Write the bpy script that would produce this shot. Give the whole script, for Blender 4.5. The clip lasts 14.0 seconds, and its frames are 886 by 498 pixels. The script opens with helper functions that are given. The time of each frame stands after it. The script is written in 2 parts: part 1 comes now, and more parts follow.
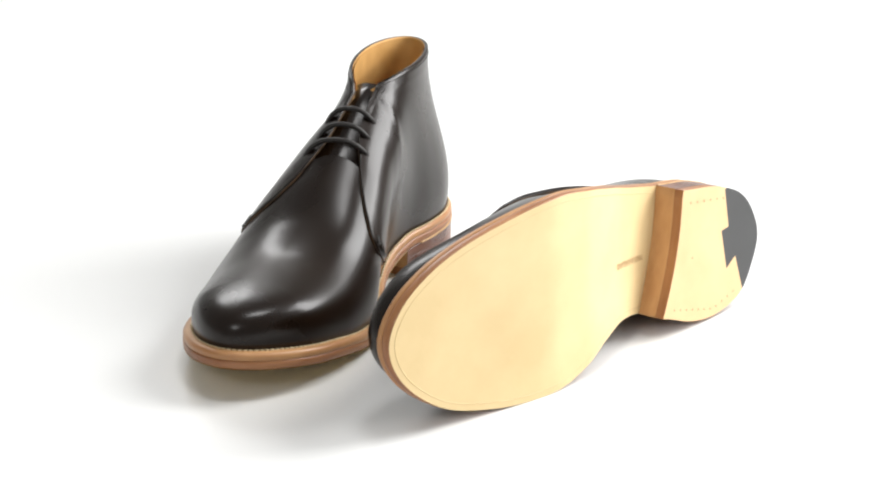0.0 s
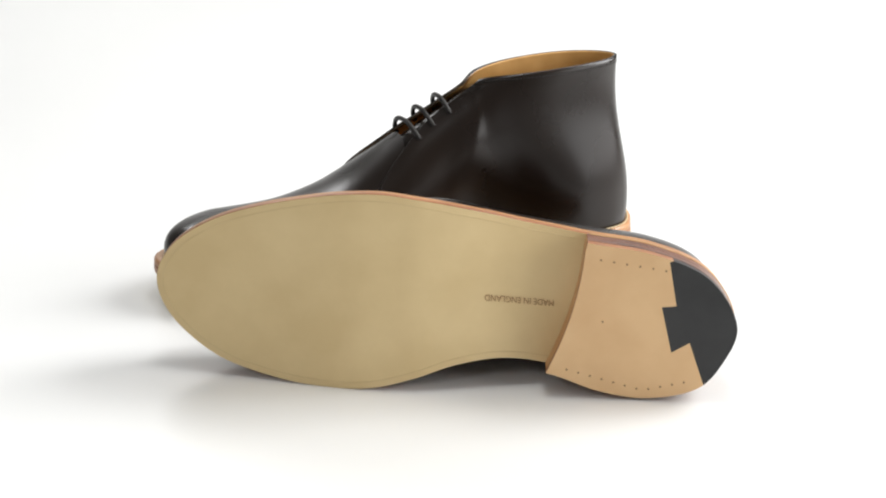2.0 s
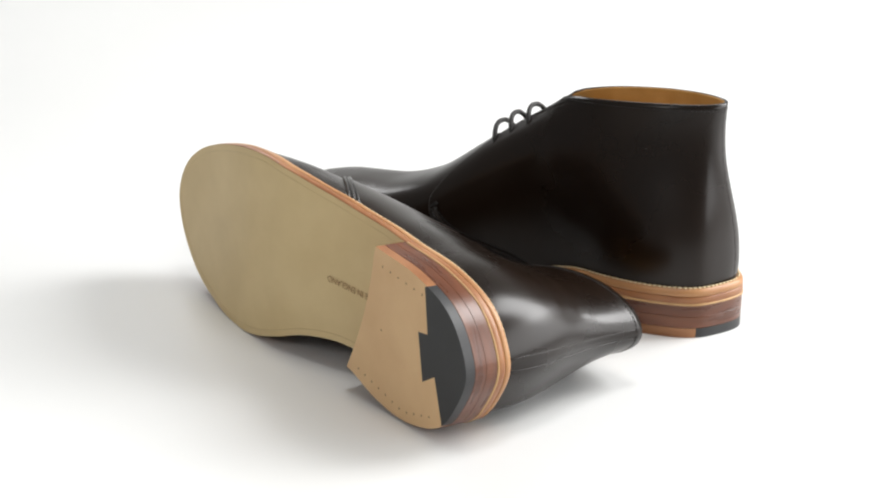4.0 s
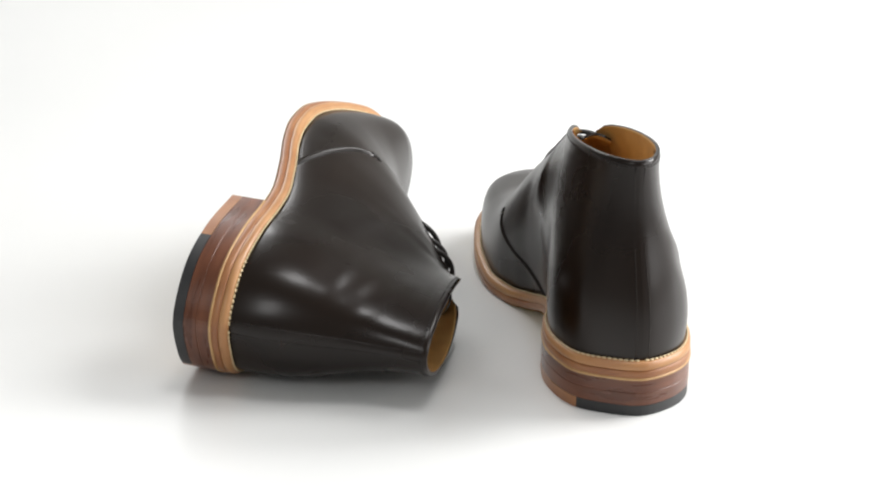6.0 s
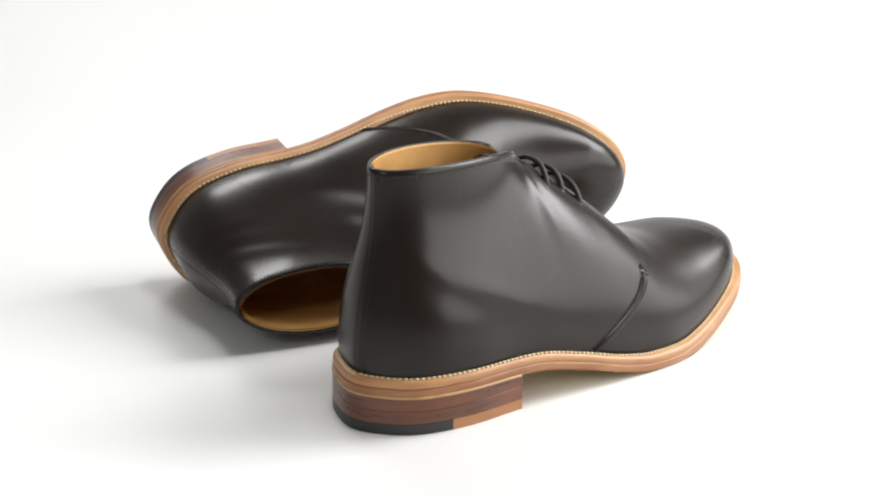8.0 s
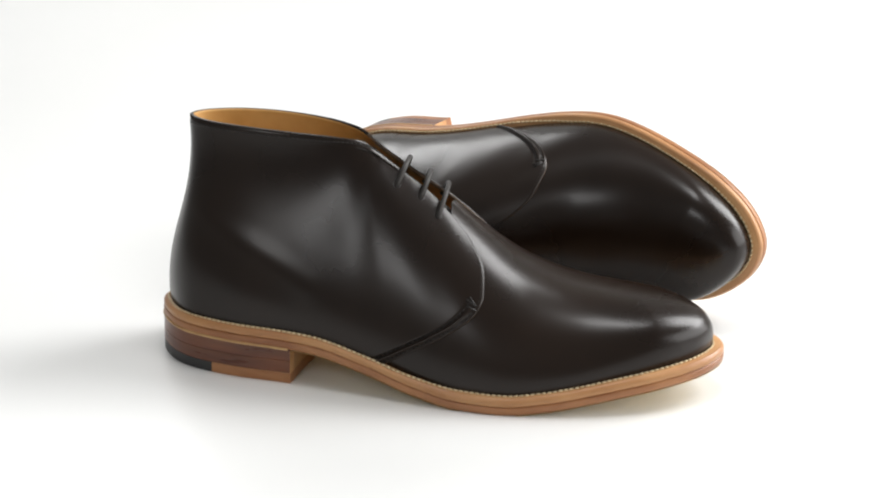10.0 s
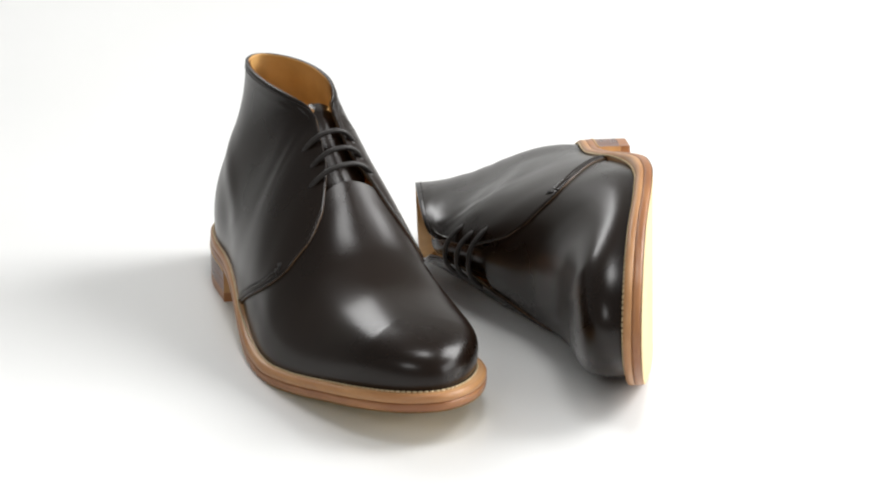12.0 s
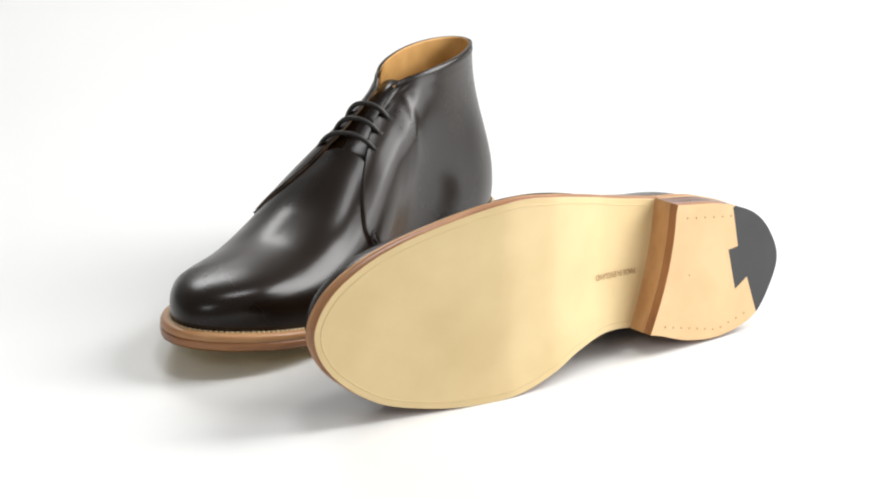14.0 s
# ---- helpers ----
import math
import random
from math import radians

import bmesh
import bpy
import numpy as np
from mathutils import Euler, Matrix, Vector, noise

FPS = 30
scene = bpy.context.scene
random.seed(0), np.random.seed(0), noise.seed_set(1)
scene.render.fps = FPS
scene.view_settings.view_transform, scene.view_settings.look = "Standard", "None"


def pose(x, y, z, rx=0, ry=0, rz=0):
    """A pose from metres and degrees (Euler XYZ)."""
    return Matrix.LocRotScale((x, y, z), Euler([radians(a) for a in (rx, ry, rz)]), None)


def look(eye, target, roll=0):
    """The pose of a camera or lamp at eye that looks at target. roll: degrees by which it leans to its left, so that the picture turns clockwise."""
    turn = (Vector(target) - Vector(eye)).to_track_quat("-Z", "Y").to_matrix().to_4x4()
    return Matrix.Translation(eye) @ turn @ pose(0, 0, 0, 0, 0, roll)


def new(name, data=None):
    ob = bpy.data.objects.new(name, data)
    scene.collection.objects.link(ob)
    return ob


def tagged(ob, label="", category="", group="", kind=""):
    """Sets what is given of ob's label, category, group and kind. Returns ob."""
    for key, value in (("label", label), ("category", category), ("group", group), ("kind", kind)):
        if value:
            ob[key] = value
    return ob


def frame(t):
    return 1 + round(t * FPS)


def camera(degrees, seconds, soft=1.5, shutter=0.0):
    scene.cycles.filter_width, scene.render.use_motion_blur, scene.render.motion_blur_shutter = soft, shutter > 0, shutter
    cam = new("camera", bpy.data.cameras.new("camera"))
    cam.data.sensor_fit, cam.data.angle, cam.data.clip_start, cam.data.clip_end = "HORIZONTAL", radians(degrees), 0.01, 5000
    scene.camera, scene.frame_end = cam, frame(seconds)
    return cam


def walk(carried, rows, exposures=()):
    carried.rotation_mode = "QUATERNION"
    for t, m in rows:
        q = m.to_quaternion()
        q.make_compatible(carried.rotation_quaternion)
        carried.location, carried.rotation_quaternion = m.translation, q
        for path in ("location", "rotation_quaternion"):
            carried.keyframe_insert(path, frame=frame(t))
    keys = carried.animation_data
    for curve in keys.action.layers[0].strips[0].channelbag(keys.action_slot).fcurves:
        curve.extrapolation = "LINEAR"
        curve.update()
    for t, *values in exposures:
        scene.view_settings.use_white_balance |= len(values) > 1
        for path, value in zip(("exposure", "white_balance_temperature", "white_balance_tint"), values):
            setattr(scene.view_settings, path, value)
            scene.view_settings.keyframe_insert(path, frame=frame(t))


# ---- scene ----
import functools

cam = camera(26.74, 14.0, soft=2.1)
EYE = Vector((0.0, -1.024, 0.3991))
YAW, PITCH, ROLL = 0.0058, radians(19.248), 1.451
AHEAD = Vector((-math.sin(YAW) * math.cos(PITCH), math.cos(YAW) * math.cos(PITCH), -math.sin(PITCH)))
SHOT = look(EYE, EYE + AHEAD, ROLL)
walk(cam, [(0.0, SHOT), (14.0, SHOT)], exposures=[(0.0, 0.15), (0.5, 0.04), (0.9, 0.0), (14.0, 0.0)])

# the table's turn: clockwise, a round in 13.5 s, a little uneven
TURN = -360.0 / 13.5
UNEVEN = ((0.0, -0.9), (0.5, 0.25), (2.0, 0.86), (4.5, 4.7), (6.0, 5.1), (7.5, 5.6), (9.3, 4.4), (11.0, 2.36), (12.5, 0.1), (13.5, 0.0), (14.0, 0.1))

# ---- light: a white studio with soft boxes ----
world = bpy.data.worlds.new("studio")
scene.world = world
world.use_nodes = True
world.node_tree.nodes["Background"].inputs["Color"].default_value = (1.0, 0.995, 0.975, 1)
world.node_tree.nodes["Background"].inputs["Strength"].default_value = 0.26


def softbox(name, eye, target, sx, sy, watts, colour=(1, 1, 1)):
    data = bpy.data.lights.new(name, "AREA")
    data.shape, data.size, data.size_y, data.energy, data.color = "RECTANGLE", sx, sy, watts, colour
    ob = new(name, data)
    ob.matrix_world = look(eye, target)
    return ob


softbox("softbox_key", (1.15, 0.42, 1.08), (0, 0, 0.02), 0.75, 1.00, 30.5)
softbox("softbox_side", (1.30, -0.14, 0.46), (0, 0, 0.05), 1.50, 0.66, 13.0)
softbox("softbox_front", (-0.50, -1.20, 0.85), (0, 0, 0.05), 0.30, 0.30, 2.2)
softbox("softbox_top", (0.08, -0.10, 1.40), (0.0, 0, 0), 0.34, 0.28, 4.5)
softbox("softbox_back", (-0.70, 1.40, 1.30), (-0.30, 0.25, 0), 0.70, 0.40, 9.5)

# ---- materials ----


def material(name):
    m = bpy.data.materials.new(name)
    m.use_nodes = True
    return m, m.node_tree.nodes, m.node_tree.links, m.node_tree.nodes["Principled BSDF"]


def surface(name, a, b, scale=30, rough=(0.35, 0.5), bump=0.1, bump_scale=900, stretch=(1, 1, 1), coat=0.0, detail=6, spec=0.5, wave=0.0):
    """Two colours mixed by a broad noise, roughness by the same, relief by a fine one."""
    m, n, l, p = material(name)
    tex, mp = n.new("ShaderNodeTexCoord"), n.new("ShaderNodeMapping")
    mp.inputs["Scale"].default_value = stretch
    l.new(tex.outputs["Object"], mp.inputs["Vector"])
    broad, fine = n.new("ShaderNodeTexNoise"), n.new("ShaderNodeTexNoise")
    broad.inputs["Scale"].default_value, broad.inputs["Detail"].default_value = scale, detail
    fine.inputs["Scale"].default_value, fine.inputs["Detail"].default_value = bump_scale, 3
    l.new(mp.outputs["Vector"], broad.inputs["Vector"])
    l.new(mp.outputs["Vector"], fine.inputs["Vector"])
    ramp = n.new("ShaderNodeValToRGB")
    ramp.color_ramp.elements[0].position, ramp.color_ramp.elements[1].position = 0.35, 0.65
    ramp.color_ramp.elements[0].color, ramp.color_ramp.elements[1].color = (*a, 1), (*b, 1)
    l.new(broad.outputs["Fac"], ramp.inputs["Fac"])
    l.new(ramp.outputs["Color"], p.inputs["Base Color"])
    rng = n.new("ShaderNodeMapRange")
    rng.inputs["To Min"].default_value, rng.inputs["To Max"].default_value = rough
    l.new(broad.outputs["Fac"], rng.inputs["Value"])
    l.new(rng.outputs["Result"], p.inputs["Roughness"])
    bmp = n.new("ShaderNodeBump")
    bmp.inputs["Strength"].default_value, bmp.inputs["Distance"].default_value = bump, 0.0004
    l.new(fine.outputs["Fac"], bmp.inputs["Height"])
    l.new(bmp.outputs["Normal"], p.inputs["Normal"])
    if wave:
        slow, bmp2 = n.new("ShaderNodeTexNoise"), n.new("ShaderNodeBump")
        slow.inputs["Scale"].default_value, slow.inputs["Detail"].default_value = 26, 0
        l.new(tex.outputs["Object"], slow.inputs["Vector"])
        bmp2.inputs["Strength"].default_value, bmp2.inputs["Distance"].default_value = 1.0, wave
        l.new(slow.outputs["Fac"], bmp2.inputs["Height"])
        l.new(bmp2.outputs["Normal"], bmp.inputs["Normal"])
    p.inputs["Coat Weight"].default_value, p.inputs["Coat Roughness"].default_value = coat, 0.15
    p.inputs["Specular IOR Level"].default_value = spec
    return m


LEATHER = surface("dark_brown_calf", (0.0070, 0.0033, 0.0016), (0.0114, 0.0055, 0.0027), 14, (0.22, 0.34), 0.05, 1400, wave=0.0003, spec=0.32, coat=0.06)
LINING = surface("tan_lining", (0.50, 0.27, 0.075), (0.60, 0.34, 0.11), 60, (0.55, 0.7), 0.15, 900)
CREAM = surface("cream_sole_leather", (0.645, 0.485, 0.245), (0.725, 0.560, 0.300), 22, (0.50, 0.62), 0.08, 500)
TAN = surface("tan_heel_leather", (0.70, 0.445, 0.225), (0.76, 0.505, 0.265), 30, (0.4, 0.55), 0.08, 500)
EDGE = surface("stained_sole_edge", (0.27, 0.105, 0.040), (0.40, 0.18, 0.072), 70, (0.3, 0.45), 0.1, 700, (0.5, 0.5, 1.6))
WELT_EDGE = surface("tan_welt_edge", (0.39, 0.180, 0.070), (0.50, 0.260, 0.108), 60, (0.3, 0.45), 0.12, 700, (0.6, 0.6, 1.5))
WELT = surface("natural_welt", (0.46, 0.235, 0.095), (0.58, 0.325, 0.145), 60, (0.35, 0.5), 0.15, 700, (0.6, 0.6, 1.5))
STACK = surface("brown_heel_stack", (0.095, 0.030, 0.014), (0.18, 0.062, 0.027), 60, (0.22, 0.36), 0.1, 700, (0.4, 0.4, 2.5))
RUBBER = surface("black_rubber", (0.017, 0.017, 0.018), (0.026, 0.026, 0.027), 40, (0.38, 0.52), 0.15, 900)
CORD = surface("dark_waxed_cord", (0.009, 0.0066, 0.0052), (0.015, 0.0115, 0.009), 200, (0.45, 0.6), 0.3, 1500)
THREAD = surface("pale_thread", (0.60, 0.47, 0.27), (0.74, 0.60, 0.38), 400, (0.6, 0.8), 0.2, 1500)
DARK_THREAD = surface("dark_thread", (0.007, 0.005, 0.004), (0.013, 0.010, 0.008), 300, (0.5, 0.7), 0.2, 1500)
CUT = surface("cut_leather_edge", (0.045, 0.025, 0.011), (0.11, 0.062, 0.027), 120, (0.5, 0.6), 0.1, 900)
NAIL = surface("brown_nail", (0.22, 0.11, 0.05), (0.30, 0.15, 0.07), 300, (0.4, 0.5), 0.1, 900)
RAND = surface("pale_rand", (0.42, 0.24, 0.10), (0.55, 0.34, 0.15), 90, (0.4, 0.5), 0.1, 900)
CHANNEL = surface("sole_channel", (0.585, 0.435, 0.215), (0.650, 0.495, 0.260), 60, (0.45, 0.55), 0.1, 900)
STAMP = surface("brown_stamp", (0.26, 0.13, 0.05), (0.32, 0.17, 0.07), 300, (0.5, 0.6), 0.1, 900)
WHITE = surface("white_table_laminate", (0.775, 0.778, 0.765), (0.795, 0.797, 0.785), 3, (0.28, 0.36), 0.02, 300)

# ---- structure ----


def link(name, bm, mat, parent=None, label="", smooth=True):
    me = bpy.data.meshes.new(name)
    bmesh.ops.recalc_face_normals(bm, faces=bm.faces)
    for f in bm.faces:
        f.smooth = smooth
    bm.to_mesh(me)
    bm.free()
    for mt in (mat if isinstance(mat, (list, tuple)) else [mat]):
        me.materials.append(mt)
    ob = new(name, me)
    ob.parent = parent
    if label:
        ob["label"] = label
    return ob


part = link


def sweep_floor():
    """A white table top that curves up into a backdrop far behind."""
    bm = bmesh.new()
    prof = [(-2.4, 0.0), (1.2, 0.0)]
    prof += [(1.2 + 0.8 * math.sin(a), 0.8 - 0.8 * math.cos(a)) for a in np.linspace(0.1, math.pi / 2, 14)] + [(2.0, 2.6)]
    rows = [[bm.verts.new((x, y, z)) for x in (-2.6, -0.9, 0.9, 2.6)] for y, z in prof]
    for a, b in zip(rows, rows[1:]):
        for i in range(3):
            bm.faces.new((a[i], a[i + 1], b[i + 1], b[i]))
    return tagged(link("floor", bm, WHITE), "smooth white studio table top sweeping up into a backdrop", "studio floor", kind="structure")


sweep_floor()

# ---- boots ----


def curve(xs, ys):
    """A smooth curve through a few knots (monotone cubic)."""
    xs, ys = np.array(xs, float), np.array(ys, float)
    h, d = np.diff(xs), np.diff(ys) / np.diff(xs)
    m = np.zeros(len(xs))
    m[0], m[-1] = d[0], d[-1]
    for i in range(1, len(xs) - 1):
        if d[i - 1] * d[i] > 0:
            w1, w2 = 2 * h[i] + h[i - 1], h[i] + 2 * h[i - 1]
            m[i] = (w1 + w2) / (w1 / d[i - 1] + w2 / d[i])

    def f(x):
        x = min(max(x, xs[0]), xs[-1])
        i = min(int(np.searchsorted(xs, x, "right")) - 1, len(xs) - 2)
        t = (x - xs[i]) / h[i]
        return float((2 * t**3 - 3 * t**2 + 1) * ys[i] + (t**3 - 2 * t**2 + t) * h[i] * m[i] + (-2 * t**3 + 3 * t**2) * ys[i + 1] + (t**3 - t**2) * h[i] * m[i + 1])
    return f


LENGTH = 0.310
# Outline of the sole seen from above: x from the heel, y towards the inner side.
OUTLINE = [(0.309, -0.0027), (0.3025, 0.0166), (0.2769, 0.0386), (0.2438, 0.0488), (0.2141, 0.0518), (0.1899, 0.0508), (0.168, 0.0452), (0.147, 0.0385),
           (0.122, 0.036), (0.096, 0.0405), (0.071, 0.0490), (0.045, 0.0522), (0.0175, 0.0455), (0.0055, 0.031),
           (-0.001, 0.0130), (0.006, -0.0045), (0.0185, -0.0172), (0.045, -0.0275), (0.078, -0.0327), (0.108, -0.0392), (0.138, -0.0471),
           (0.165, -0.0531), (0.192, -0.0563), (0.2285, -0.0520), (0.2766, -0.0375), (0.3006, -0.0206)]
HEEL_AT = 14


def closed_spline(pts, steps=16):
    n, out = len(pts), []
    for i in range(n):
        p0, p1, p2, p3 = (np.array(pts[(i + k) % n]) for k in (-1, 0, 1, 2))
        d = [max(np.linalg.norm(b - a), 1e-6) ** 0.5 for a, b in ((p0, p1), (p1, p2), (p2, p3))]
        m1 = ((p1 - p0) / d[0] - (p2 - p0) / (d[0] + d[1]) + (p2 - p1) / d[1]) * d[1]
        m2 = ((p2 - p1) / d[1] - (p3 - p1) / (d[1] + d[2]) + (p3 - p2) / d[2]) * d[1]
        for k in range(steps):
            t = k / steps
            out.append((2 * t**3 - 3 * t**2 + 1) * p1 + (t**3 - 2 * t**2 + t) * m1 + (-2 * t**3 + 3 * t**2) * p2 + (t**3 - t**2) * m2)
    return np.array(out)


DENSE = closed_spline(OUTLINE)
HALF = HEEL_AT * 16
INNER = DENSE[:HALF + 1]
OUTER = np.vstack([DENSE[HALF:], DENSE[:1]])[::-1]


def along(line):
    d = np.concatenate([[0], np.cumsum(np.linalg.norm(np.diff(line, axis=0), axis=1))])
    d /= d[-1]
    return lambda s: np.array([np.interp(s, d, line[:, 0]), np.interp(s, d, line[:, 1])])


SIDE = {1: along(INNER), -1: along(OUTER)}


@functools.lru_cache(maxsize=None)
def rim(s, side, inset=0.0):
    """A point of the outline, s from toe (0) to heel (1) on one side, moved inwards."""
    e = 0.004
    a, b = SIDE[side](max(s - e, 0)), SIDE[side](min(s + e, 1))
    if s < e:
        a = SIDE[-side](e - s)
    if s > 1 - e:
        b = SIDE[-side](1 - (s + e - 1))
    t = (b - a) / np.linalg.norm(b - a)
    n = np.array([-t[1], t[0]]) * -side          # outwards
    if np.dot(n, np.array([0.0, 0.0]) + (SIDE[side](s) - np.array([0.15, 0.004]))) < 0 and (s < 0.05 or s > 0.95):
        n = -n
    return SIDE[side](s) - n * inset, n


MID_Y = curve([0, 0.013, 0.06, 0.113, 0.131, 0.153, 0.20, 0.26, 0.31], [0.0135, 0.0160, 0.0165, 0.0148, 0.0120, 0.0105, 0.006, 0.001, -0.003])
# Underside of the sole above the table, its thickness at the edge, and the width of welt that shows.
BOTTOM = curve([0, 0.05, 0.088, 0.12, 0.15, 0.172, 0.195, 0.215, 0.26, 0.31], [0.0205, 0.0200, 0.0188, 0.0124, 0.0041, 0.0004, 0.0, 0.0022, 0.0105, 0.0185])
SOLE_T, WELT_T = 0.0047, 0.0044
LEDGE = curve([0, 0.12, 0.3, 0.45, 0.6, 0.75, 1.0], [0.0070, 0.0064, 0.0053, 0.0055, 0.0050, 0.0050, 0.0062])

RIDGE_Z = curve([0.118, 0.131, 0.143, 0.153, 0.17, 0.20, 0.23, 0.258], [0.1215, 0.1125, 0.1045, 0.0980, 0.0855, 0.0650, 0.0545, 0.0515])
COLLAR_Z = curve([0.017, 0.04, 0.08, 0.105, 0.118], [0.1335, 0.1330, 0.1305, 0.1270, 0.1215])
COLLAR_W = lambda u: 0.0435 * max(u, 0.0) / (max(u, 0.0) + 0.03) ** 0.38 * max(1.0 - u, 0.0) ** 0.55
TOE_S, RIDGE_S = 0.14, 0.55
TOP_X = curve([0, TOE_S, 0.30, 0.43, 0.50, RIDGE_S, 0.60, 0.66, 0.73, 0.85, 0.95, 1.0], [0.258, 0.258, 0.200, 0.156, 0.133, 0.118, 0.1115, 0.098, 0.074, 0.034, 0.0187, 0.017])


def crest(s, side):
    """Upper end of the profile at s: on the instep, then round the collar."""
    x = TOP_X(s)
    if s <= RIDGE_S:
        return np.array([x, MID_Y(x), RIDGE_Z(x)])
    u = (0.118 - x) / (0.118 - 0.017)
    return np.array([x, MID_Y(x) + side * COLLAR_W(u), COLLAR_Z(x)])


RISE = curve([0, 0.15, 0.3, 0.45, 0.55, 0.7, 0.85, 1.0], [0.021, 0.023, 0.026, 0.029, 0.030, 0.036, 0.040, 0.042])
BULGE = curve([0, 0.15, 0.3, 0.45, 0.55, 0.7, 0.85, 1.0], [0.004, 0.0045, 0.0055, 0.0045, 0.0045, 0.0055, 0.0055, 0.0035])
REACH = curve([0, 0.15, 0.3, 0.43, 0.50, 0.55, 0.62, 0.70, 0.80, 0.90, 1.0], [0.030, 0.031, 0.026, 0.025, 0.0245, 0.0238, 0.0222, 0.0200, 0.0172, 0.0118, 0.0])
DROP = curve([0, 0.3, 0.43, 0.50, 0.56, 0.62, 0.70, 1.0], [0.0, 0.0, 0.002, 0.007, 0.014, 0.024, 0.038, 0.050])


@functools.lru_cache(maxsize=None)
def last(s, k, side):
    """The boot's form: s from toe to heel on one side, k from the welt to the crest."""
    f, n = rim(s, side, LEDGE(s))
    z0 = BOTTOM(f[0]) + SOLE_T + WELT_T - 0.001
    a = np.array([f[0], f[1], z0])
    b = a + np.array([n[0] * BULGE(s), n[1] * BULGE(s), RISE(s) * (1.0 + (0.30 * math.sin(math.pi * min(1.0, s / 0.8))**2 if side > 0 else -0.20 * math.exp(-((s - 0.25) / 0.15)**2)))])
    d = crest(s, side)
    reach = REACH(s) + (0.015 if side > 0 else -0.005) * math.exp(-((s - (0.52 if side > 0 else 0.62)) / 0.14)**2)
    g = rim(min(s, TOE_S), side, LEDGE(min(s, TOE_S)))[0]
    way = np.array([g[0] - 0.258, g[1] - MID_Y(0.258), 0.0])
    way /= np.linalg.norm(way)
    turn = min(1.0, max(0.0, (s - TOE_S) / 0.16))
    turn = turn * turn * (3 - 2 * turn)
    way = way * (1 - turn) + np.array([0.0, side * 1.0, 0.0]) * turn
    way /= np.linalg.norm(way)
    way[2] = -0.10 * way[0]
    if s <= RIDGE_S:
        c = d + way * reach - np.array([0, 0, DROP(s)])
    else:
        c = np.array([d[0] + 0.004 * (s - RIDGE_S) / (1 - RIDGE_S), MID_Y(d[0]) + side * reach, d[2] - DROP(s)])
    t = k
    return (1 - t)**3 * a + 3 * t * (1 - t)**2 * b + 3 * t * t * (1 - t) * c + t**3 * d


@functools.lru_cache(maxsize=None)
def last_normal(s, k, side):
    e = 0.006
    if s > 1 - e:
        p1, p2 = last(s - e, k, side), last(1 - (s + e - 1), k, -side) if s + e > 1 else last(s + e, k, side)
    elif s < e:
        p1, p2 = last(e - s, k, -side), last(s + e, k, side)
    else:
        p1, p2 = last(s - e, k, side), last(s + e, k, side)
    q1, q2 = last(s, max(k - 0.01, 0), side), last(s, min(k + 0.01, 1), side)
    n = np.cross(p2 - p1, q2 - q1) * side
    return n / max(np.linalg.norm(n), 1e-9)


FACING_Z = [0.018, 0.028, 0.036, 0.043, 0.049, 0.055, 0.065, 0.078, 0.0856, 0.091, 0.097, 0.105, 0.113, 0.1225, 0.130]
FACING = {1: curve(FACING_Z, [0.130, 0.150, 0.169, 0.182, 0.1875, 0.1885, 0.1835, 0.1720, 0.1640, 0.1580, 0.1508, 0.1392, 0.1268, 0.1138, 0.106]),
          -1: curve(FACING_Z, [0.130, 0.147, 0.161, 0.172, 0.1785, 0.1815, 0.1805, 0.1722, 0.1643, 0.1582, 0.1510, 0.1392, 0.1268, 0.1138, 0.106])}


def facing_s(k, side):
    lo, hi = 0.12, 0.80
    for _ in range(24):
        mid = (lo + hi) / 2
        p = last(mid, k, side)
        if p[0] > FACING[side](p[2]):
            lo = mid
        else:
            hi = mid
    return hi


def lattice(bm, rows, wrap=False):
    vs = [[bm.verts.new(p) for p in r] for r in rows]
    for a, b in zip(vs, vs[1:]):
        m = len(a)
        for i in range(m if wrap else m - 1):
            j = (i + 1) % m
            bm.faces.new((a[i], a[j], b[j], b[i]))
    return vs


def stitches(bm, line, pitch, gap, r, P):
    """Small bars end to end along a line of points."""
    line = np.array(line)
    d = np.concatenate([[0], np.cumsum(np.linalg.norm(np.diff(line, axis=0), axis=1))])
    at = lambda v: np.array([np.interp(v, d, line[:, i]) for i in range(3)])
    for c in np.arange(pitch / 2, d[-1] - pitch / 2, pitch):
        a, b = at(c - (pitch - gap) / 2), at(c + (pitch - gap) / 2)
        t = (b - a) / max(np.linalg.norm(b - a), 1e-9)
        u = np.cross(t, [0.3, 0.2, 0.93])
        u /= max(np.linalg.norm(u), 1e-9)
        w = np.cross(t, u)
        ends = [[bm.verts.new(P(q + r * (math.cos(g) * u + math.sin(g) * w))) for g in (0.0, 1.571, 3.1416, 4.712)] for q in (a, b)]
        for i in range(4):
            bm.faces.new((ends[0][i], ends[0][(i + 1) % 4], ends[1][(i + 1) % 4], ends[1][i]))
        bm.faces.new(ends[0][::-1])
        bm.faces.new(ends[1])


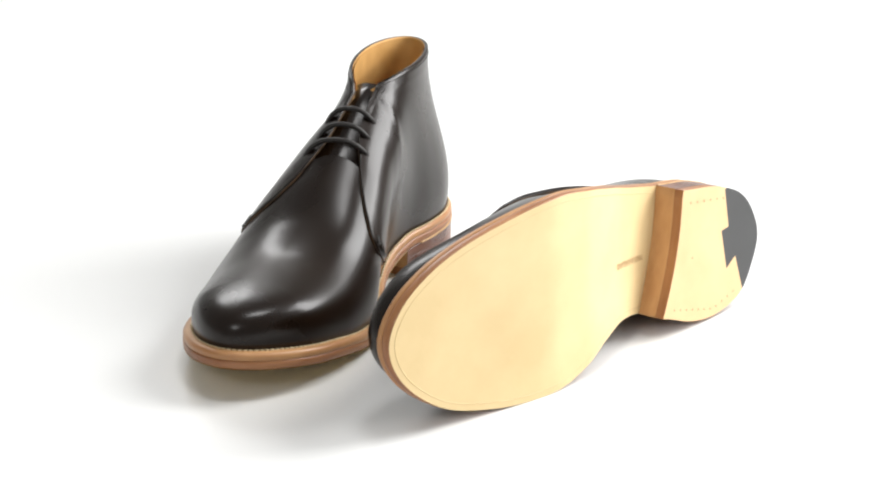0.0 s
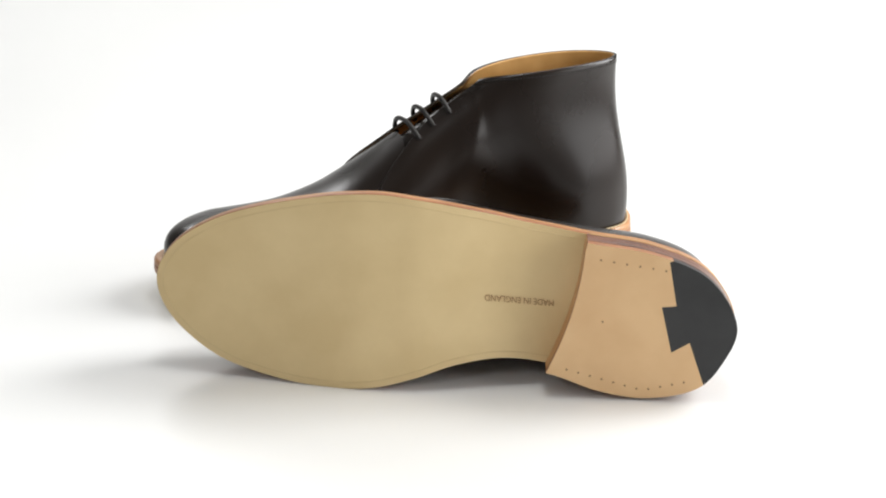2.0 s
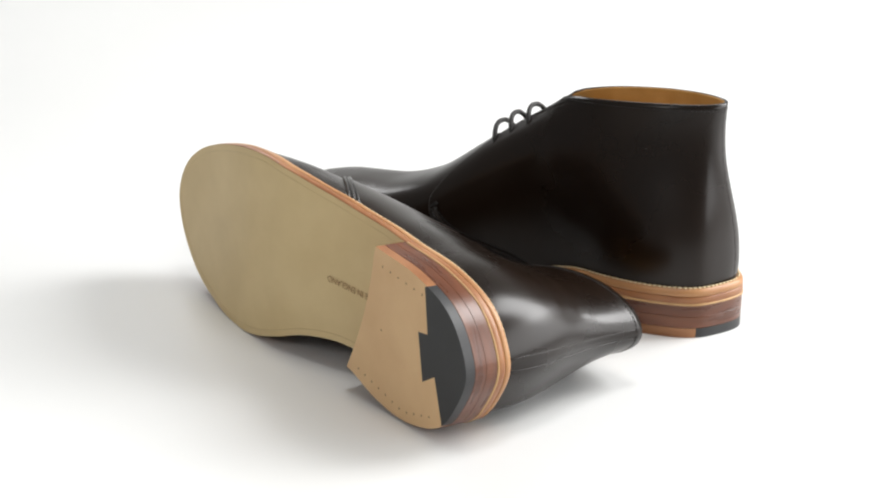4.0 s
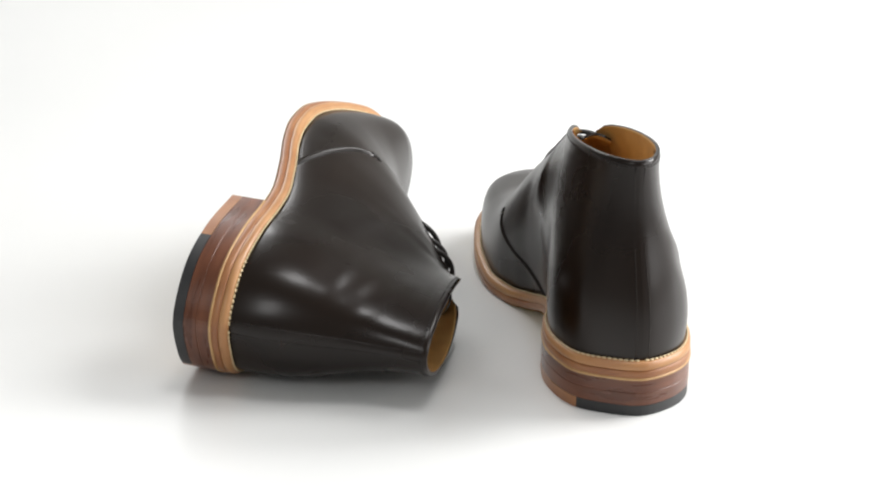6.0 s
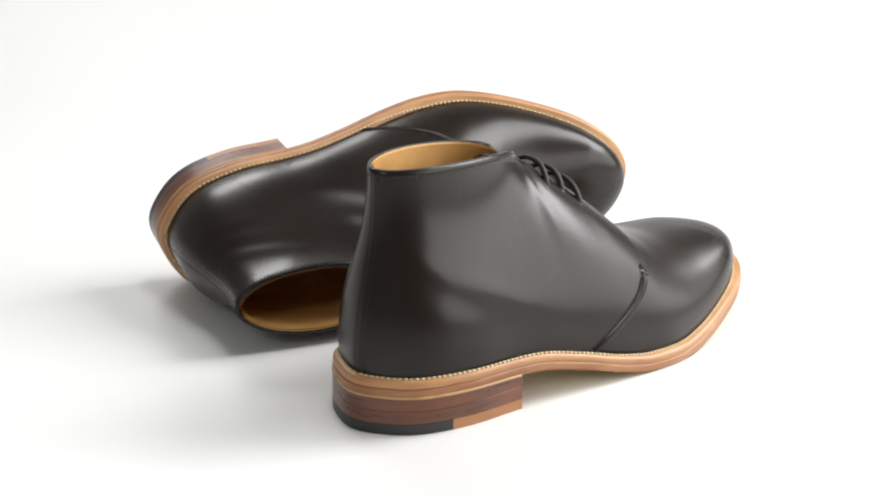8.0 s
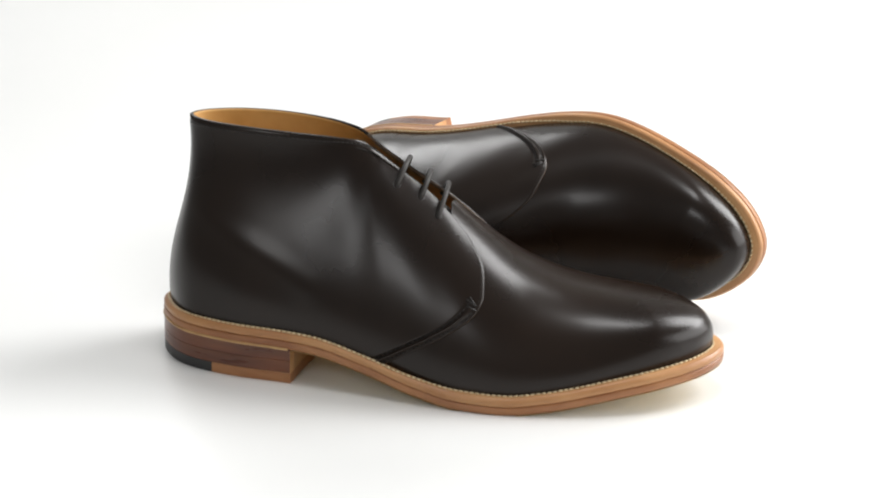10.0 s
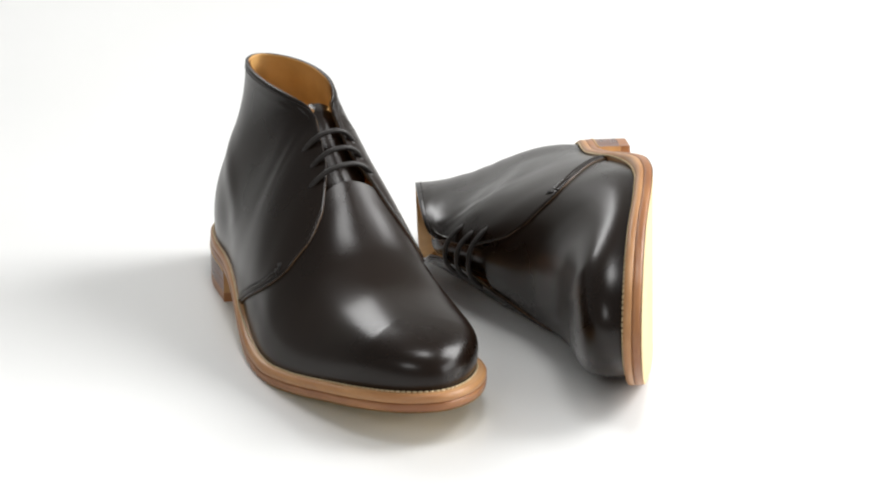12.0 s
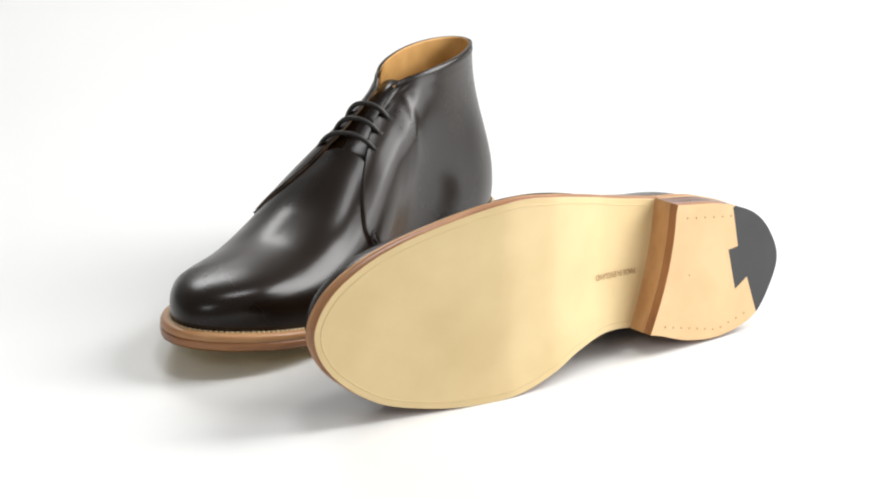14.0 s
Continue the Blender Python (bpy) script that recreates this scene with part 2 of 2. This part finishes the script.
def tube(bm, pts, r, P, n=8):
    rows = []
    for i, q in enumerate(pts):
        t = pts[min(i + 1, len(pts) - 1)] - pts[max(i - 1, 0)]
        t = t / max(np.linalg.norm(t), 1e-9)
        u = np.cross(t, [1.0, 0.05, 0.1])
        u /= np.linalg.norm(u)
        w = np.cross(t, u)
        rows.append([P(q + r * (math.cos(a) * u + math.sin(a) * w)) for a in np.linspace(0, 2 * math.pi, n + 1)[:-1]])
    vs = lattice(bm, rows, wrap=True)
    bm.faces.new(vs[0][::-1])
    bm.faces.new(vs[-1])


def folded(folds, s, k, side):
    """How far soft creases lift (or dent) the upper at s, k: each fold is a line with a width and a height."""
    d, p = 0.0, np.array([s * 0.36, k * 0.12])
    for sd, s0, k0, s1, k1, width, height in folds:
        if sd == side:
            a, b = np.array([s0 * 0.36, k0 * 0.12]), np.array([s1 * 0.36, k1 * 0.12])
            v = min(1.0, max(0.0, np.dot(p - a, b - a) / np.dot(b - a, b - a)))
            taper = 0.35 + 0.65 * math.sin(math.pi * min(1.0, max(0.0, 0.15 + 0.7 * v)))
            d += height * taper * math.exp(-np.sum((p - a - v * (b - a)) ** 2) / (2 * width * width))
    return d


TACK_Z = 0.050      # where the free flap of a quarter begins, above the sewn seam


def boot(mirror, m, label, folds=()):
    """One chukka boot; mirror -1 turns the right boot into the left."""
    base = new("boot")
    base.matrix_world = m
    flip = np.array([1, mirror, 1])
    P = lambda p: Vector(np.asarray(p) * flip)
    KS = np.linspace(0, 1, 48)

    # vamp and tongue: the form itself, in front of and beneath the quarters
    bm = bmesh.new()
    rows = []
    for k in KS:
        end = 0.62 - 0.20 * min(1.0, max(0.0, (k - 0.40) / 0.35))
        ss = np.linspace(0, 1, 64) ** 1.0 * end
        rows.append([P(last(s, k, 1)) for s in ss[::-1]] + [P(last(s, k, -1)) for s in ss[1:]])
    lattice(bm, rows)
    bmesh.ops.remove_doubles(bm, verts=bm.verts, dist=1e-5)
    part("vamp", bm, LEATHER, base, "glossy dark brown leather vamp with plain round toe")

    bm = bmesh.new()
    rows = []
    for x, z in [(RX, RIDGE_Z(RX)) for RX in np.linspace(0.180, 0.118, 12)] + [(0.112, 0.1240), (0.1055, 0.1275)]:
        c = np.array([x - 0.001, MID_Y(x), z - 0.0040])
        w = 0.0165 if x > 0.121 else 0.0095
        rows.append([P(c + np.array([-0.25 * abs(v) * w, v * w, -0.35 * w * v * v])) for v in np.linspace(-1, 1, 13)])
    back = [[p - Vector((0.0018, 0, 0.0012)) for p in r] for r in rows]
    a = lattice(bm, rows)
    n_front = len(bm.faces)
    b = lattice(bm, back)
    bm.faces.ensure_lookup_table()
    for f in bm.faces[n_front:]:
        f.material_index = 1
    for i in range(len(a[-1]) - 1):
        bm.faces.new((a[-1][i], a[-1][i + 1], b[-1][i + 1], b[-1][i]))
    part("tongue", bm, [LEATHER, LINING], base)

    # quarters: a skin 1.7 mm proud of the form, with lining inside
    for side, name in ((1, "inner_quarter"), (-1, "outer_quarter")):
        out, inn = [], []
        for k in KS:
            s0 = facing_s(k, side)
            near = 0.012 / 0.36
            ss = np.concatenate([s0 + near * np.linspace(0, 1, 21)[:-1], np.linspace(s0 + near, 1, 60)])
            sewn = min(1.0, max(0.0, (TACK_Z + 0.002 - last(s0, k, side)[2]) / 0.006))
            r_out, r_inn = [], []
            for s in ss:
                e, n, f = (s - s0) * 0.36, last_normal(s, k, side), folded(folds, s, k, side)
                f *= min(1.0, max(0.0, (1 - s) / 0.03))
                edge = -0.0007 * math.exp(-(e / 0.0006) ** 2)
                band = sewn * (0.0010 * math.exp(-((e - 0.0043) / 0.0011) ** 2) - 0.0008 * math.exp(-((e - 0.0022) / 0.0006) ** 2) - 0.0011 * math.exp(-((e - 0.0064) / 0.0008) ** 2))
                r_out.append(P(last(s, k, side) + (0.0017 + f + edge + band) * n))
                r_inn.append(P(last(s, k, side) + (f - 0.0004) * n))
            out.append(r_out)
            inn.append(r_inn)
        bm = bmesh.new()
        a = lattice(bm, out)
        bm.faces.ensure_lookup_table()
        n_out = len(bm.faces)
        b = lattice(bm, inn)
        bm.faces.ensure_lookup_table()
        n_inn = len(bm.faces)
        for i in range(len(KS) - 1):
            bm.faces.new((a[i][0], a[i + 1][0], b[i + 1][0], b[i][0]))
        for i in range(79):
            bm.faces.new((a[-1][i], a[-1][i + 1], b[-1][i + 1], b[-1][i]))
        bm.faces.ensure_lookup_table()
        for i, f in enumerate(bm.faces):
            f.material_index = 0 if i < n_out else (1 if i < n_inn else (2 if i < n_inn + len(KS) - 1 else 0))
        quarter = part(name, bm, [LEATHER, LINING, CUT], base)

        # seams: a fine row behind the flap's edge, two rows on the sewn seam below the tack
        bm = bmesh.new()
        fine = np.linspace(0.02, 0.99, 150)
        sewn, free = [], []
        for k in fine:
            (sewn if last(facing_s(k, side), k, side)[2] < TACK_Z else free).append(k)
        for off, ks, lift, r in ((0.0020, free, 0.0016, 0.0002), (0.0022, sewn, 0.0012, 0.0005), (0.0064, sewn, 0.0011, 0.0005)):
            line = []
            for k in ks:
                s1 = facing_s(k, side) + off / 0.36
                line.append(last(s1, k, side) + lift * last_normal(s1, k, side))
            stitches(bm, line, 0.0026, 0.0008, r, P)
        # the tack: three short bars that hold the flap's corner
        k0 = sewn[-1]
        for o1, u1, o2, u2 in ((0.0008, 0.015, 0.0056, 0.030), (0.0010, -0.005, 0.0062, 0.003), (0.0010, 0.02, 0.0036, 0.045)):
            ends = []
            for o, u in ((o1, u1), (o2, u2)):
                s1 = facing_s(k0, side) + o / 0.36
                ends.append(last(s1, k0 + u, side) + 0.0018 * last_normal(s1, k0 + u, side))
            tube(bm, [ends[0], (ends[0] + ends[1]) / 2, ends[1]], 0.0005, P, 6)
        line = []
        for s in np.linspace(facing_s(0.975, side) + 0.01, 1.0, 90):
            line.append(last(s, 0.975, side) + 0.0018 * last_normal(s, 0.975, side))
        stitches(bm, line, 0.0024, 0.0008, 0.0003, P)
        tagged(part("seam_stitching", bm, DARK_THREAD, quarter, "rows of fine dark stitches"), kind="stuff")
    bm = bmesh.new()
    rows = []
    for k in np.linspace(0, 0.995, 24):
        ss = np.linspace(0.45 + 0.125 * min(1.0, k / 0.55), 1, 40)
        rows.append([P(last(s, k, 1) - 0.0014 * last_normal(s, k, 1)) for s in ss] + [P(last(s, k, -1) - 0.0014 * last_normal(s, k, -1)) for s in ss[-2::-1]])
    lattice(bm, rows)
    part("lining", bm, LINING, base, "smooth tan leather lining")

    bm = bmesh.new()
    rows = []
    for s in np.linspace(0.02, 0.985, 60):
        a, b = rim(s, 1, 0.0085)[0], rim(s, -1, 0.0085)[0]
        rows.append([P((*(a + (b - a) * v), BOTTOM((a + (b - a) * v)[0]) + SOLE_T + WELT_T + 0.0012)) for v in np.linspace(0, 1, 9)])
    lattice(bm, rows)
    part("insole", bm, LINING, base, "tan leather insole")

    # welt and outsole
    S2 = [(s, 1) for s in np.linspace(0, 1, 100)] + [(s, -1) for s in np.linspace(1, 0, 100)[1:-1]]

    def slab(name, levels, mat, label):
        bm = bmesh.new()
        rows = []
        for inset, dz in levels:
            r = []
            for s, side in S2:
                p, _ = rim(s, side, inset)
                r.append(P((p[0], p[1], BOTTOM(p[0]) + dz)))
            rows.append(r)
        lattice(bm, rows, wrap=True)
        bm.faces.ensure_lookup_table()
        for i, f in enumerate(bm.faces):
            if len(mat) > 1 and i // len(S2) >= len(levels) - 2:
                f.material_index = 1
        return part(name, bm, mat, base, label)

    slab("outsole", [(0.030, 0.0), (0.012, 0.0), (0.0009, 0.0), (0.0004, 0.0005), (0.0003, 0.0018), (0.0002, SOLE_T - 0.0012), (0.0006, SOLE_T - 0.0002), (0.010, SOLE_T - 0.0002)], [EDGE], "tan leather sole edge")
    slab("welt", [(0.012, SOLE_T), (0.0007, SOLE_T), (0.0004, SOLE_T + 0.0004), (0.0004, SOLE_T + 0.0024), (0.0010, SOLE_T + WELT_T - 0.0008), (0.0022, SOLE_T + WELT_T), (0.016, SOLE_T + WELT_T)], [WELT_EDGE, WELT], "natural tan leather welt")
    # pale rand between sole and heel stack
    bm = bmesh.new()
    pts = [(s, 1) for s in np.linspace(0.70, 1, 60)] + [(s, -1) for s in np.linspace(1, 0.72, 60)[1:]]
    tube(bm, [np.array([*rim(s, sd, 0.0006)[0], BOTTOM(rim(s, sd, 0.0006)[0][0]) - 0.0001]) for s, sd in pts], 0.0008, P, 8)
    part("rand", bm, RAND, base, "thin pale leather rand")
    # underside of the sole, filled across
    bm = bmesh.new()
    rows = []
    for s in np.linspace(0.0, 1.0, 110):
        a, _ = rim(s, 1, 0.0006)
        b, _ = rim(s, -1, 0.0006)
        r = []
        for v in np.linspace(0, 1, 15):
            q = a + (b - a) * v
            r.append(P((q[0], q[1], BOTTOM(q[0]) - 0.0004 + 0.0)))
        rows.append(r)
    lattice(bm, rows)
    bmesh.ops.remove_doubles(bm, verts=bm.verts, dist=1e-5)
    part("sole_face", bm, CREAM, base, "smooth cream leather outsole face")

    # the closed channel of the sole's stitching, a faint line inside the edge
    bm = bmesh.new()
    for side in (1, -1):
        line = [rim(s, side, 0.0042)[0] for s in np.linspace(0.0, 0.68 if side > 0 else 0.70, 110)]
        tube(bm, [np.array([q[0], q[1], BOTTOM(q[0]) - 0.0003]) for q in line], 0.00032, P, 6)
    part("channel_line", bm, CHANNEL, base, "faint line of the closed stitch channel")

    # heel: lifts cut by a hollow breast, under a top piece in two materials
    heel = None

    def breast(y, d=0.0):
        v = (y + 0.0325) / 0.072
        return 0.0800 + 0.0190 * v - 0.016 * v * (1 - v) + d

    def heel_ring(inset, z_of, n=60):
        pts = []
        for side, order in ((1, 1), (-1, -1)):
            ss = [s for s in np.linspace(0.55, 1, 150)]
            line = [rim(s, side, inset)[0] for s in ss]
            line = [q for q in line if q[0] <= breast(q[1])]
            keep = [line[int(i)] for i in np.linspace(0, len(line) - 1, n)]
            pts += keep if order == 1 else keep[::-1][1:]
        a, b = pts[-1], pts[0]
        ys = np.linspace(a[1], b[1], 16)[1:-1]
        pts += [np.array([breast(y) - 0.0, y]) for y in ys]
        return [P((q[0], q[1], z_of(q[0]))) for q in pts]

    lifts = [(0.0058, 0.0128), (0.0128, None)]
    for lo, hi in lifts:
        bm = bmesh.new()
        top = (lambda x: BOTTOM(x) - 0.0002) if hi is None else (lambda x, h=hi: min(h, BOTTOM(x) - 0.0004))
        bot = lambda x, h=lo: min(h, BOTTOM(x) - 0.0008)
        rows = [heel_ring(0.0005, bot), heel_ring(0.0003, lambda x: bot(x) + 0.0002), heel_ring(0.0003, lambda x: top(x) - 0.0002), heel_ring(0.0005, top)]
        vs = lattice(bm, rows, wrap=True)
        bm.faces.new(vs[0])
        bm.faces.new(vs[-1])
        size = len(rows[0])
        bm.faces.ensure_lookup_table()
        for row in range(3):
            for i in range(size - 15, size):
                bm.faces[row * size + i].material_index = 1
        lift = part("heel" if heel is None else "heel_lift", bm, [STACK, WELT], base if heel is None else heel, "stacked brown leather heel" if heel is None else "", smooth=False)
        heel = heel or lift

    # top piece: tan leather in front, black rubber let in with a dovetail behind
    cut = [(0.0363, -0.032), (0.0363, -0.0232), (0.0318, 0.0005), (0.0394, 0.0013), (0.0334, 0.0261), (0.0240, 0.0205), (0.0164, 0.0473), (0.016, 0.052)]

    ring = [np.array((v.x, v.y * mirror)) for v in heel_ring(0.0004, lambda x: 0.0)]
    nb = 14
    around, front = ring[:-nb], ring[-nb:]
    inner_hits = [i for i, q in enumerate(around) if q[1] > 0.0125 and q[0] <= 0.0164]
    outer_hits = [i for i, q in enumerate(around) if q[1] <= 0.0125 and q[0] <= 0.0363]
    i0, i1 = inner_hits[0], outer_hits[-1]
    rear = around[i0:i1 + 1] + [np.array(c) for c in cut[1:-2]]
    fore = around[:i0 + 1] + [np.array(c) for c in cut[1:-2]][::-1] + around[i1:] + front

    def plate(name, ring2, mat, label):
        bm = bmesh.new()
        lo = [bm.verts.new(P((q[0], q[1], 0.0))) for q in ring2]
        hi = [bm.verts.new(P((q[0], q[1], 0.0057))) for q in ring2]
        n = len(lo)
        bm.faces.new(lo)
        bm.faces.new(hi[::-1])
        for i in range(n):
            bm.faces.new((lo[i], lo[(i + 1) % n], hi[(i + 1) % n], hi[i]))
        for f in list(bm.faces)[2:]:
            f.material_index = 1
        bmesh.ops.triangulate(bm, faces=[f for f in bm.faces if len(f.verts) > 4])
        return part(name, bm, mat, heel, label, smooth=False)

    plate("rubber_top_piece", rear, [RUBBER, RUBBER], "black rubber dovetail top piece")
    plate("leather_top_piece", fore, [TAN, EDGE], "tan leather top piece with nail dots")

    # laces: three bars across the facings, ends sunk in the eyelets
    for (xi, yi), (xo, yo) in (((0.1314, 0.0254), (0.1308, -0.0020)), ((0.1432, 0.0262), (0.1433, -0.0030)), ((0.1524, 0.0277), (0.1537, -0.0070))):
        ends = []
        for (ex, ey), side in (((xi, yi), 1), ((xo, yo), -1)):
            best = min(((s, k) for s in np.linspace(0.40, 0.66, 40) for k in np.linspace(0.5, 1.0, 40)),
                       key=lambda v: (last(v[0], v[1], side)[0] - ex)**2 + (last(v[0], v[1], side)[1] - ey)**2)
            n = last_normal(best[0], best[1], side)
            ends.append((last(best[0], best[1], side) + 0.0012 * n, n))
        (a, na), (b, nb_) = ends
        mid = (a + b) / 2
        top = np.array([mid[0] + 0.0035, mid[1], max(a[2], b[2]) + 0.0078])
        pts = []
        for v in np.linspace(0, 1, 25):
            q = a * (1 - v) + b * v + (top - mid) * (1 - abs(2 * v - 1)**2.6)
            pts.append(q)
        pts = [a - 0.003 * na] + pts + [b - 0.003 * nb_]
        bm = bmesh.new()
        tube(bm, pts, 0.0015, P)
        part("lace", bm, CORD, base, "dark waxed cord lace")
        for q, n in ends:
            bm = bmesh.new()
            u = np.cross(n, [1.0, 0, 0])
            u /= np.linalg.norm(u)
            w = np.cross(n, u)
            rows = [[P(q + 0.0007 * n * h + rr * (math.cos(g) * u + math.sin(g) * w)) for g in np.linspace(0, 6.2832, 13)[:-1]] for rr, h in ((0.0024, 0.3), (0.0020, 1.0), (0.0015, 0.6))]
            lattice(bm, rows, wrap=True)
            part("eyelet", bm, LEATHER, base)

    # back seam, from the collar down to the welt
    bm = bmesh.new()
    for off in (-0.0045, 0.0045):
        sd = 1 if off > 0 else -1
        tube(bm, [last(1 - abs(off) / 0.36, k, sd) + 0.0016 * last_normal(1 - abs(off) / 0.36, k, sd) for k in np.linspace(0.02, 0.98, 30)], 0.0003, P, 6)
    part("back_strip", bm, LEATHER, base, "narrow raised leather strip over the back seam")

    # pale stitches along the welt
    bm = bmesh.new()
    for side in (1, -1):
        line = []
        for s in np.linspace(0.0, 1.0, 200):
            p, _ = rim(s, side, LEDGE(s) - 0.0010 - 0.0020 * min(1.0, max(0.0, (s - 0.45) / 0.1)))
            line.append(np.array([p[0], p[1], BOTTOM(p[0]) + SOLE_T + WELT_T + 0.0003]))
        stitches(bm, line, 0.0029, 0.0008, 0.00060, P)
    tagged(part("welt_stitching", bm, THREAD, base, "pale waxed thread stitches along the welt"), kind="stuff")

    # stamped line along the waist of the sole
    fc = bpy.data.curves.new("stamp", "FONT")
    fc.body, fc.size, fc.extrude = "MADE IN ENGLAND", 1.0, 0.0
    tmp = new("stamp", fc)
    bpy.context.view_layer.update()
    me = bpy.data.meshes.new_from_object(tmp.evaluated_get(bpy.context.evaluated_depsgraph_get()))
    bpy.data.objects.remove(tmp)
    bpy.data.curves.remove(fc)
    xs, ys = [v.co.x for v in me.vertices], [v.co.y for v in me.vertices]
    for v in me.vertices:
        u, h = (v.co.x - min(xs)) / (max(xs) - min(xs)), (v.co.y - min(ys)) / (max(ys) - min(ys))
        x = 0.0955 + 0.0366 * (u if mirror < 0 else 1 - u)
        y = 0.0050 - (x - 0.0955) / 0.0366 * 0.0050 + 0.0034 * (h - 0.5)
        v.co = P((x, y + 0.001, BOTTOM(x) - 0.00085))
    me.materials.append(STAMP)
    text = new("stamp", me)
    text.parent = base
    text["label"] = "brown stamped line of small capitals"
    # nail dots in the top piece
    dots = [(0.072 - 0.0068 * i, -0.0235 + 0.0010 * i) for i in range(6)] + [(0.088 - 0.0062 * i, 0.0370 + 0.0016 * min(i, 6) - 0.0014 * max(0, i - 7)) for i in range(11)] + [(0.070, 0.010)]
    for x, y in dots:
        bm = bmesh.new()
        lattice(bm, [[P((x + r * math.cos(g), y + r * math.sin(g), z)) for g in np.linspace(0, 6.2832, 9)[:-1]] for r, z in ((0.0006, -0.0002), (0.0001, -0.00035))], wrap=True)
        part("nail", bm, NAIL, heel)
    return tagged(base, label, "boot", group="pair of boots")


STAND = pose(-0.0458, 0.1677, 0.0, 0, 0, -102.74)
LIE = Matrix(((-0.633, -0.0557, -0.7722, 0.1818), (-0.7741, 0.0292, 0.6324, 0.0484), (-0.0127, 0.998, -0.0615, 0.0540), (0, 0, 0, 1)))

# creases: side, from s, k to s, k, half width, height
STANDING_FOLDS = ((-1, 0.88, 0.57, 0.70, 0.27, 0.0055, 0.0008), (-1, 0.86, 0.42, 0.70, 0.16, 0.0080, -0.0006), (1, 0.66, 0.30, 0.56, 0.62, 0.0080, 0.0007))
LYING_FOLDS = ((-1, 0.90, 0.46, 0.79, 0.52, 0.0034, 0.0003), (-1, 0.90, 0.58, 0.76, 0.66, 0.0038, 0.0004), (-1, 0.91, 0.70, 0.77, 0.80, 0.0034, 0.0004),
               (-1, 0.93, 0.64, 0.86, 0.62, 0.0140, -0.0009), (-1, 0.70, 0.36, 0.55, 0.58, 0.0065, 0.0009), (-1, 0.66, 0.60, 0.52, 0.72, 0.0045, 0.0007))
standing = boot(1, STAND, "dark brown leather chukka boot standing upright on its sole", STANDING_FOLDS)
lying = boot(-1, LIE, "dark brown leather chukka boot lying on its side, sole showing", LYING_FOLDS)


def motions():
    uneven = curve(*zip(*UNEVEN))
    for ob, m in ((standing, STAND), (lying, LIE)):
        rows = []
        for i in range(57):
            t = i * 0.25
            rows.append((t, Matrix.Rotation(radians(TURN * t + uneven(t)), 4, "Z") @ m))
        walk(ob, rows)


motions()
